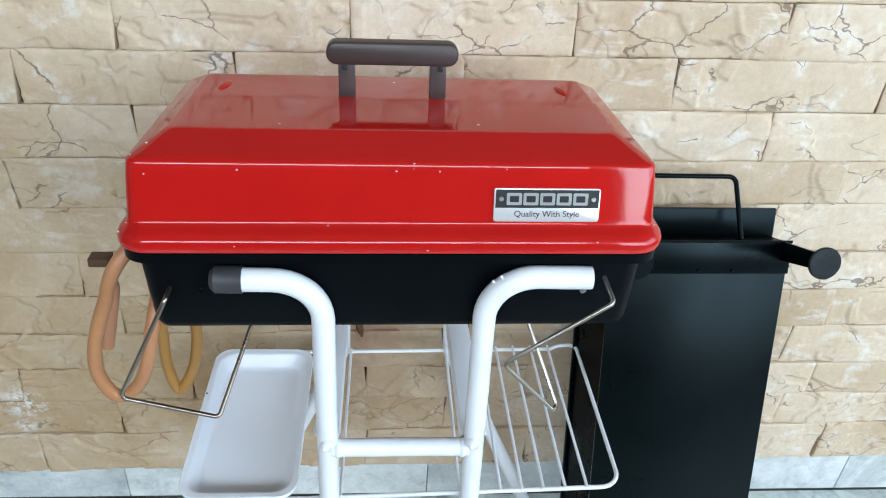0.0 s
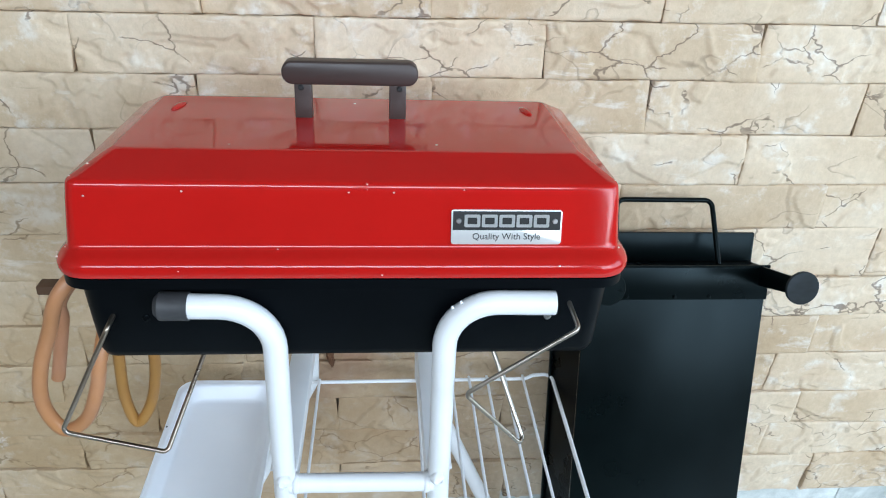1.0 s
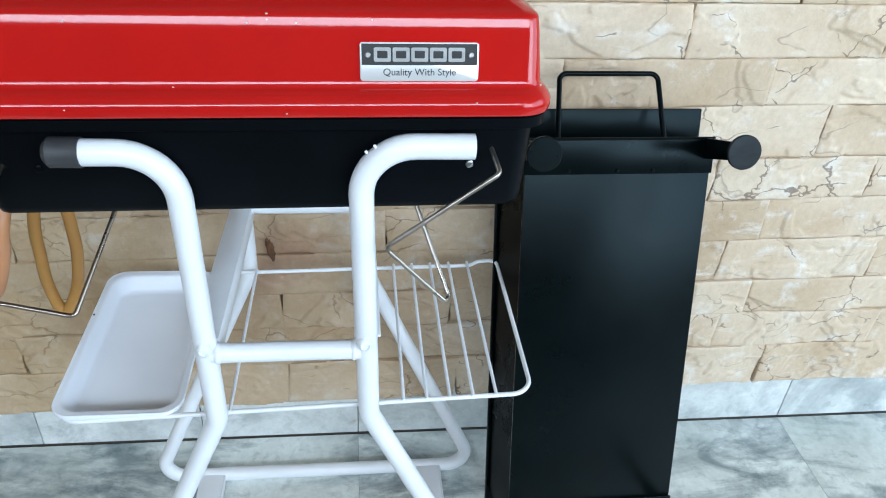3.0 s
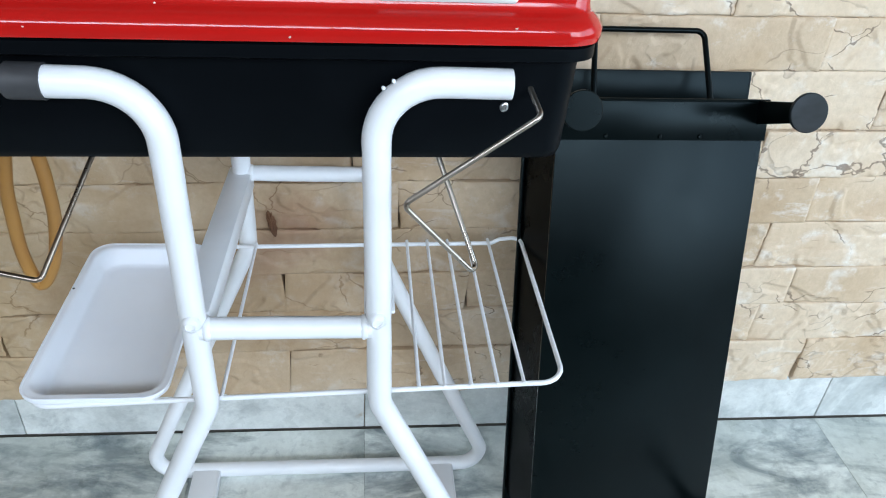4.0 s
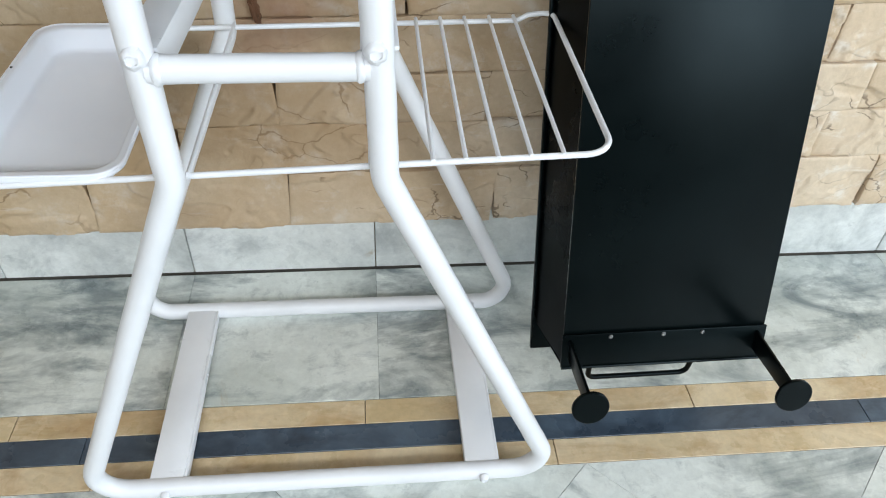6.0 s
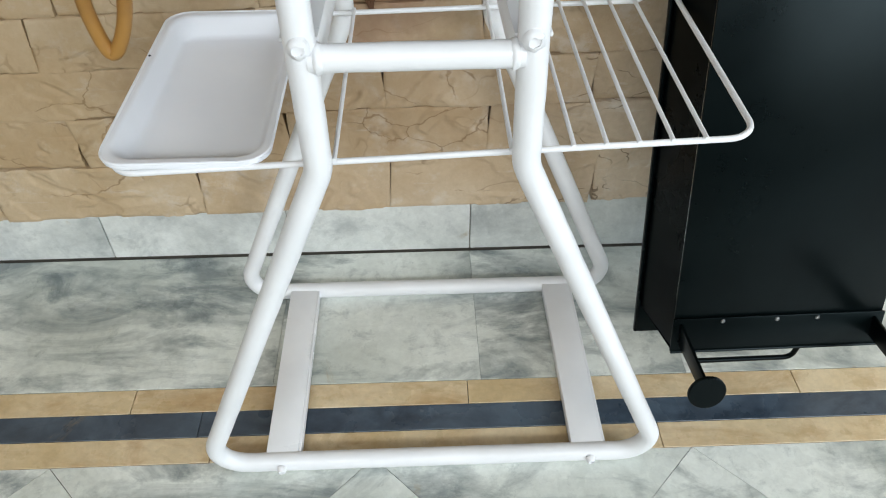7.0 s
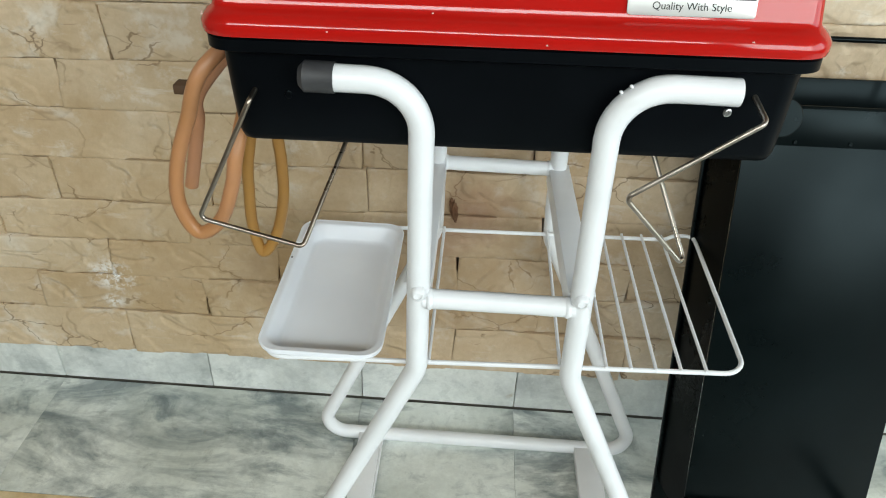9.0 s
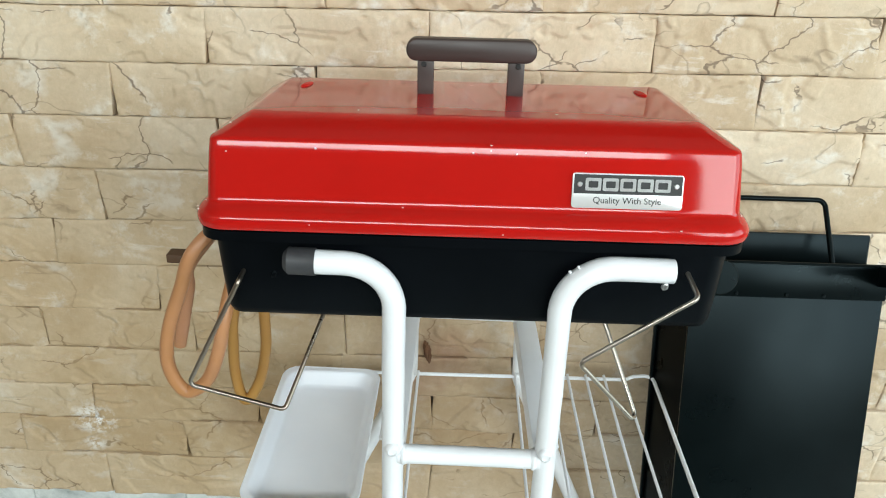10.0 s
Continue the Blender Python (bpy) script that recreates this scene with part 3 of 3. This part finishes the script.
# ---- amber rubber hose hanging behind the barbecue ----
hose = thing("rubber_hose", label="looped amber rubber gas hose hanging behind the barbecue", category="hose")
H1 = [(-0.19, -0.3, 0.88), (-0.247, -0.37, 0.84), (-0.274, -0.37, 0.781), (-0.295, -0.37, 0.723), (-0.3, -0.37, 0.675), (-0.283, -0.37, 0.64), (-0.255, -0.37, 0.659), (-0.236, -0.37, 0.707), (-0.227, -0.37, 0.746), (-0.215, -0.33, 0.8), (-0.17, -0.28, 0.87)]
H2 = [(-0.2, -0.19, 0.86), (-0.245, -0.21, 0.75), (-0.267, -0.216, 0.658), (-0.272, -0.216, 0.606), (-0.273, -0.216, 0.55), (-0.262, -0.216, 0.507), (-0.239, -0.216, 0.543), (-0.226, -0.216, 0.6), (-0.224, -0.216, 0.652), (-0.225, -0.21, 0.75), (-0.18, -0.19, 0.86)]
H3 = [(-0.2, -0.27, 0.88), (-0.281, -0.3, 0.788), (-0.292, -0.3, 0.745), (-0.303, -0.3, 0.699), (-0.313, -0.3, 0.659)]


def smooth_path(pts, per=8):
    P = [Vector(p) for p in pts]
    P = [P[0]] + P + [P[-1]]
    out = []
    for i in range(1, len(P) - 2):
        a, b, c, d = P[i - 1:i + 3]
        for k in range(per):
            u = k / per
            out.append(0.5 * ((2 * b) + (c - a) * u + (2 * a - 5 * b + 4 * c - d) * u * u + (3 * b - a - 3 * c + d) * u ** 3))
    return out + [P[-1]]


for pts, r, mat in ((H1, 0.0082, HOSE), (H2, 0.0078, OLIVE_HOSE), (H3, 0.0080, HOSE)):
    part("hose_loop", sweep(bmesh.new(), smooth_path(pts), r, 14), mat, hose)
part("hose_clip", boxed((-0.324, -0.280, 0.767), (-0.298, -0.260, 0.779), 0.002), RUST, hose, "small rusty hose clip", at=None)

# ---- black charcoal grill stood on end against the wall ----
lean = math.degrees(math.atan2(0.152, 0.529))
unit_at = pose(0.5155, -0.327, 0.178, -lean, 0, 0) @ pose(0, 0, 0, 0, -0.8, 0)
unit = thing("charcoal_grill", unit_at, label="black painted sheet-steel charcoal grill stood on end against the wall", category="grill")
LEN, HW, DEEP, RW, LIP = 0.550, 0.1345, 0.092, 0.1555, 0.075
# local axes: x across, z up the face, -y towards the open side
part("base_sheet", boxed((-HW, -0.001, 0.0), (HW, 0.003, LEN), 0.0008), IRON, unit, "flat black sheet with a soft sheen")
for s in (-1, 1):
    bm = bmesh.new()
    a = [Vector((s * HW, 0.003, -0.04)), Vector((s * HW, 0.003, LEN + 0.04)), Vector((s * (RW - 0.004), DEEP, LEN + 0.030)), Vector((s * (RW - 0.004), DEEP, -0.030))]
    bm.faces.new([bm.verts.new(p) for p in a])
    bmesh.ops.solidify(bm, geom=bm.faces[:], thickness=0.003 * s)
    part("side_sheet", bm, IRON, unit, smooth=None)
for z, s in ((0.0, -1), (LEN, 1)):
    lo, hi = sorted((z - s * 0.004, z + s * 0.045))
    part("end_flange", boxed((-HW - 0.002, -0.0045, lo), (HW + 0.002, -0.0012, hi), 0.001), IRON, unit)
    bm = bmesh.new()
    a = [Vector((-HW, -0.003, z + s * 0.044)), Vector((HW, -0.003, z + s * 0.044)), Vector((RW - 0.004, DEEP, z + s * 0.029)), Vector((-RW + 0.004, DEEP, z + s * 0.029))]
    bm.faces.new([bm.verts.new(p) for p in a])
    bmesh.ops.solidify(bm, geom=bm.faces[:], thickness=0.003)
    part("end_sheet", bm, IRON, unit, smooth=None)
    part("folded_lip", tube([(-HW - 0.001, -0.0042, z + s * 0.046), (HW + 0.001, -0.0042, z + s * 0.046)], 0.0022, 0, 8), IRON, unit)
    lo, hi = sorted((z + s * 0.024, z + s * LIP))
    part("rim", boxed((-RW, DEEP - 0.004, lo), (RW, DEEP + 0.003, hi), 0.0015), IRON, unit)
    b = z + s * 0.030
    o = 0.002
    hp = [(o - 0.078, DEEP * 0.5, b), (o - 0.072, DEEP * 0.9, z + s * 0.127), (o + 0.076, DEEP * 0.9, z + s * 0.127), (o + 0.082, DEEP * 0.5, b)]
    part("carry_handle", tube(hp, 0.0038, 0.012, 12), IRON, unit, "bent black rod handle")
    for x in (-0.07, 0.0, 0.052):
        part("screw", bolt_head(0.0030, 0.0025), IRON if s > 0 else STEEL, unit, at=pose(x - 0.003, -0.0040, z + s * 0.001) @ FRONT)
for s in (-1, 1):
    lo, hi = sorted((s * (RW - 0.004), s * (RW + 0.001)))
    part("rim", boxed((lo, DEEP - 0.004, -LIP), (hi, DEEP + 0.003, LEN + LIP), 0.0015), IRON, unit)
for z, sv in ((0.0, -1), (LEN, 1)):
    for x, s in ((-0.126 if sv < 0 else -0.136, -1), (0.124, 1)):
        bm = bmesh.new()
        z0 = z + sv * 0.024 + 0.007
        box(bm, (x - 0.002, -0.108, z0 - 0.015), (x + 0.002, 0.004, z0 + 0.015), 0.001)
        for v in bm.verts:
            k = -v.co.y / 0.108
            v.co.z = z0 + (v.co.z - z0) * (1 - 0.25 * max(0, k)) + sv * 0.014 * k
        leg = part("leg", bm, IRON, unit, "flat black bar leg")
        part("foot_disc", disc(0.0225, 0.004, 32, 0.001), WORN if sv > 0 and s > 0 else IRON, leg, "round black foot plate", at=pose(x, -0.106, z0 + sv * 0.014) @ FRONT)

# ---- broken patch of stone behind the cart ----
bm = bmesh.new()
bmesh.ops.create_icosphere(bm, subdivisions=4, radius=1.0)
for v in bm.verts:
    k = 1 + 0.5 * noise.fractal(v.co * 2.4, 0.8, 2.0, 5)
    v.co = Vector((v.co.x * 0.0055 * k - v.co.z * 0.004, v.co.y * 0.004 * k, v.co.z * 0.020 * k))
scar = part("stone_chip", bm, DARKPIT, smooth=30, at=pose(0.001, -0.0375, 0.486))
tagged(scar, label="dark broken chip in the stone wall", category="stone")

# ---- marble floor, border and skirting, piece by piece ----
SHARED = {}


def slab(name, lo, hi, mat, parent, bevel=0.0012):
    """A slab from lo to hi; alike sizes share one mesh."""
    size = tuple(round(h - l, 4) for l, h in zip(lo, hi))
    key = (size, mat.name)
    if key not in SHARED:
        SHARED[key] = finish(boxed((0, 0, 0), size, bevel, 1), name, mat)
    ob = new(name, SHARED[key])
    ob.parent = parent
    ob.location = lo
    return ob


T, G = 0.308, 0.0016
X0 = 0.142 - 8 * T
for i in range(18):
    x = X0 + i * T
    slab("skirting_tile", (x + G / 2, 0.0, 0.004), (x + T - G / 2, 0.0115, 0.136), SKIRT, wall)
row = [X0, X0 + T] + [X0 + k * T for k in (3, 5, 7, 8, 9, 11, 13, 15, 17)]
for xa, xb in zip(row, row[1:]):
    slab("floor_tile", (xa + 0.0002, -0.2790, -0.010), (xb - 0.0002, -0.0016, 0.0), MARBLE, bed, 0.0004)
B = 0.485
for i in range(11):
    x = 0.121 - 5 * B + i * B
    slab("border_strip", (x + 0.0006, -0.3212, -0.010), (x + B - 0.0006, -0.2804, 0.0), YELLOW, bed, 0.0006)
    x2 = -0.236 - 4 * 0.62 + i * 0.62
    if x2 < 3:
        slab("border_strip", (x2 + 0.0006, -0.4035, -0.010), (x2 + 0.6194, -0.3638, 0.0), YELLOW, bed, 0.0006)
    x3 = -2.5 + i * 0.56
    slab("dark_border_strip", (x3 + 0.0004, -0.3630, -0.010), (x3 + 0.5596, -0.3220, 0.0), SLATE, bed, 0.0006)
# diagonal tiles on the open side of the border
side = T * 1.0
diag = side * math.sqrt(2)


def clip_below(poly, limit):
    out = []
    for (ax, ay), (bx, by) in zip(poly, poly[1:] + poly[:1]):
        if ay <= limit:
            out.append((ax, ay))
        if (ay <= limit) != (by <= limit):
            k = (limit - ay) / (by - ay)
            out.append((ax + (bx - ax) * k, limit))
    return out


for j in range(5):
    for i in range(-6, 8):
        for o in (0, 0.5):
            cx = 0.205 + (i + o) * diag
            cy = -0.4045 - (j + o) * diag
            h = diag / 2 - G * 0.35
            poly = clip_below([(cx - h, cy), (cx, cy - h), (cx + h, cy), (cx, cy + h)], -0.4048)
            # no tiles farther out: the unseen bed is left dark to darken reflections
            if len(poly) < 3 or not (-2.3 < cx < 3.0) or cy < -1.7:
                continue
            bm = bmesh.new()
            top = [bm.verts.new((px - cx, py - cy, 0.0)) for px, py in poly]
            low = [bm.verts.new((px - cx, py - cy, -0.010)) for px, py in poly]
            bm.faces.new(top)
            for k in range(len(top)):
                bm.faces.new((top[k], top[(k + 1) % len(top)], low[(k + 1) % len(top)], low[k]))
            ob = new("diagonal_tile", finish(bm, "diagonal_tile", MARBLE))
            ob.parent = bed
            ob.location = (cx, cy, 0)

# ---- riven stone cladding, block by block ----
LEFT = (0.121, 0.222, 0.306, 0.382, 0.460, 0.541, 0.626, 0.706, 0.793, 0.877, 0.957, 1.036, 1.118, 1.20, 1.285, 1.37)
RIGHT = (0.138, 0.242, 0.326, 0.405, 0.492, 0.575, 0.655, 0.747, 0.824, 0.906, 0.988, 1.070, 1.150, 1.23, 1.31, 1.39)
JOINTS = {0: (-0.60, -0.281, 0.013, 0.33, 0.64, 0.948), 1: (-0.745, -0.440, -0.13, 0.162, 0.50, 0.83), 2: (-0.60, -0.30, 0.012, 0.307, 0.60, 0.87), 3: (-0.447, -0.150, 0.15, 0.48, 0.796, 1.09),
          4: (-0.66, -0.40, -0.140, 0.19, 0.52, 0.85), 5: (-0.45, -0.147, 0.121, 0.42, 0.736, 1.02), 6: (-0.608, -0.30, 0.02, 0.33, 0.62, 0.90), 7: (-0.52, -0.20, 0.12, 0.45, 0.782, 1.08),
          8: (-0.634, -0.323, 0.00, 0.31, 0.632, 0.95), 9: (-0.475, -0.173, 0.15, 0.465, 0.792, 1.10), 10: (-0.64, -0.328, -0.012, 0.303, 0.612, 0.92), 11: (-0.47, -0.16, 0.14, 0.46, 0.77, 1.08),
          12: (-0.33, -0.02, 0.30, 0.60, 0.9), 13: (-0.5, -0.2, 0.15, 0.45, 0.8), 14: (-0.33, 0.0, 0.3, 0.6, 0.9)}


def course(k, x):
    u = (x + 0.5) / 1.3
    return LEFT[k] + (RIGHT[k] - LEFT[k]) * u


def riven(p, seed):
    """Height of the split face: flat ledges with ragged edges, and grain."""
    q = Vector((p.x * 5.5 + seed, p.z * 9.0, seed * 1.7))
    w = Vector((noise.noise(q * 1.3), noise.noise(q * 1.3 + Vector((9, 0, 0))), 0)) * 0.45
    f = noise.fractal(q + w, 0.95, 2.2, 4) * 1.25 + 0.5
    f = min(0.999, max(0.0, f)) * 2.6
    base = math.floor(f)
    e = f - base
    e = 0 if e < 0.86 else ((e - 0.86) / 0.14) ** 1.5
    ledge = base + e
    return 0.0030 * ledge + 0.0010 * noise.fractal(q * 0.8 + Vector((0, 7, 0)), 1.0, 2.0, 4) + 0.0008 * noise.fractal(q * 5, 0.8, 2.0, 3)


def stone(k, xa, xb, seed):
    gap = 0.0005
    fine = -0.95 < xa and xb < 1.3 and k < 12
    nx, nz = max(8, int((xb - xa) / (0.0029 if fine else 0.007))), 30 if fine else 12
    rng = random.Random(seed)
    proud = rng.uniform(-0.0015, 0.0015)
    xm, zm = (xa + xb) / 2, course(k, (xa + xb) / 2)
    verts, faces = [], []
    skew = rng.uniform(-0.010, 0.010)
    wob = [rng.uniform(0, 50) for _ in range(4)]
    for iz in range(nz + 1):
        v = iz / nz
        for ix in range(nx + 1):
            u = ix / nx
            x = xa + gap + (xb - xa - 2 * gap) * u + skew * (v - 0.5)
            lo = course(k, x) + gap + 0.0012 * abs(noise.noise(Vector((x * 22, wob[0], 0))))
            hi = course(k + 1, x) - gap - 0.0012 * abs(noise.noise(Vector((x * 22, wob[1], 0))))
            z = lo + (hi - lo) * v
            d = min(u * (xb - xa), (1 - u) * (xb - xa), v * (hi - lo), (1 - v) * (hi - lo))
            worn = 0.0035 + 0.006 * max(0, noise.noise(Vector((x * 9, z * 9, wob[2]))))
            drop = 0.0017 * max(0.0, 1 - d / worn) ** 2
            y = -0.031 - proud - riven(Vector((x, 0, z)), seed * 3.1) + drop
            verts.append((x - xm, y, z - zm))
    for iz in range(nz):
        for ix in range(nx):
            a = iz * (nx + 1) + ix
            faces.append((a, a + 1, a + nx + 2, a + nx + 1))
    rim = [ix for ix in range(nx + 1)] + [iz * (nx + 1) + nx for iz in range(1, nz + 1)] + [nz * (nx + 1) + ix for ix in range(nx - 1, -1, -1)] + [iz * (nx + 1) for iz in range(nz - 1, 0, -1)]
    back = len(verts)
    for r in rim:
        verts.append((verts[r][0], 0.010, verts[r][2]))
    for i in range(len(rim)):
        j = (i + 1) % len(rim)
        faces.append((rim[j], rim[i], back + i, back + j))
    me = bpy.data.meshes.new("stone_block")
    me.from_pydata(verts, [], faces)
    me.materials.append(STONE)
    me.polygons.foreach_set("use_smooth", [True] * len(me.polygons))
    me.set_sharp_from_angle(angle=radians(58))
    ob = new("stone_block", me)
    ob.parent = wall
    ob.location = (xm, 0, zm)


seed = 1
for k in range(15):
    cuts = list(JOINTS[k])
    rng = random.Random(100 + k)
    while cuts[0] > -1.25:
        cuts.insert(0, cuts[0] - rng.uniform(0.27, 0.33))
    while cuts[-1] < 1.65:
        cuts.append(cuts[-1] + rng.uniform(0.27, 0.33))
    for xa, xb in zip(cuts, cuts[1:]):
        stone(k, xa, xb, seed)
        seed += 1
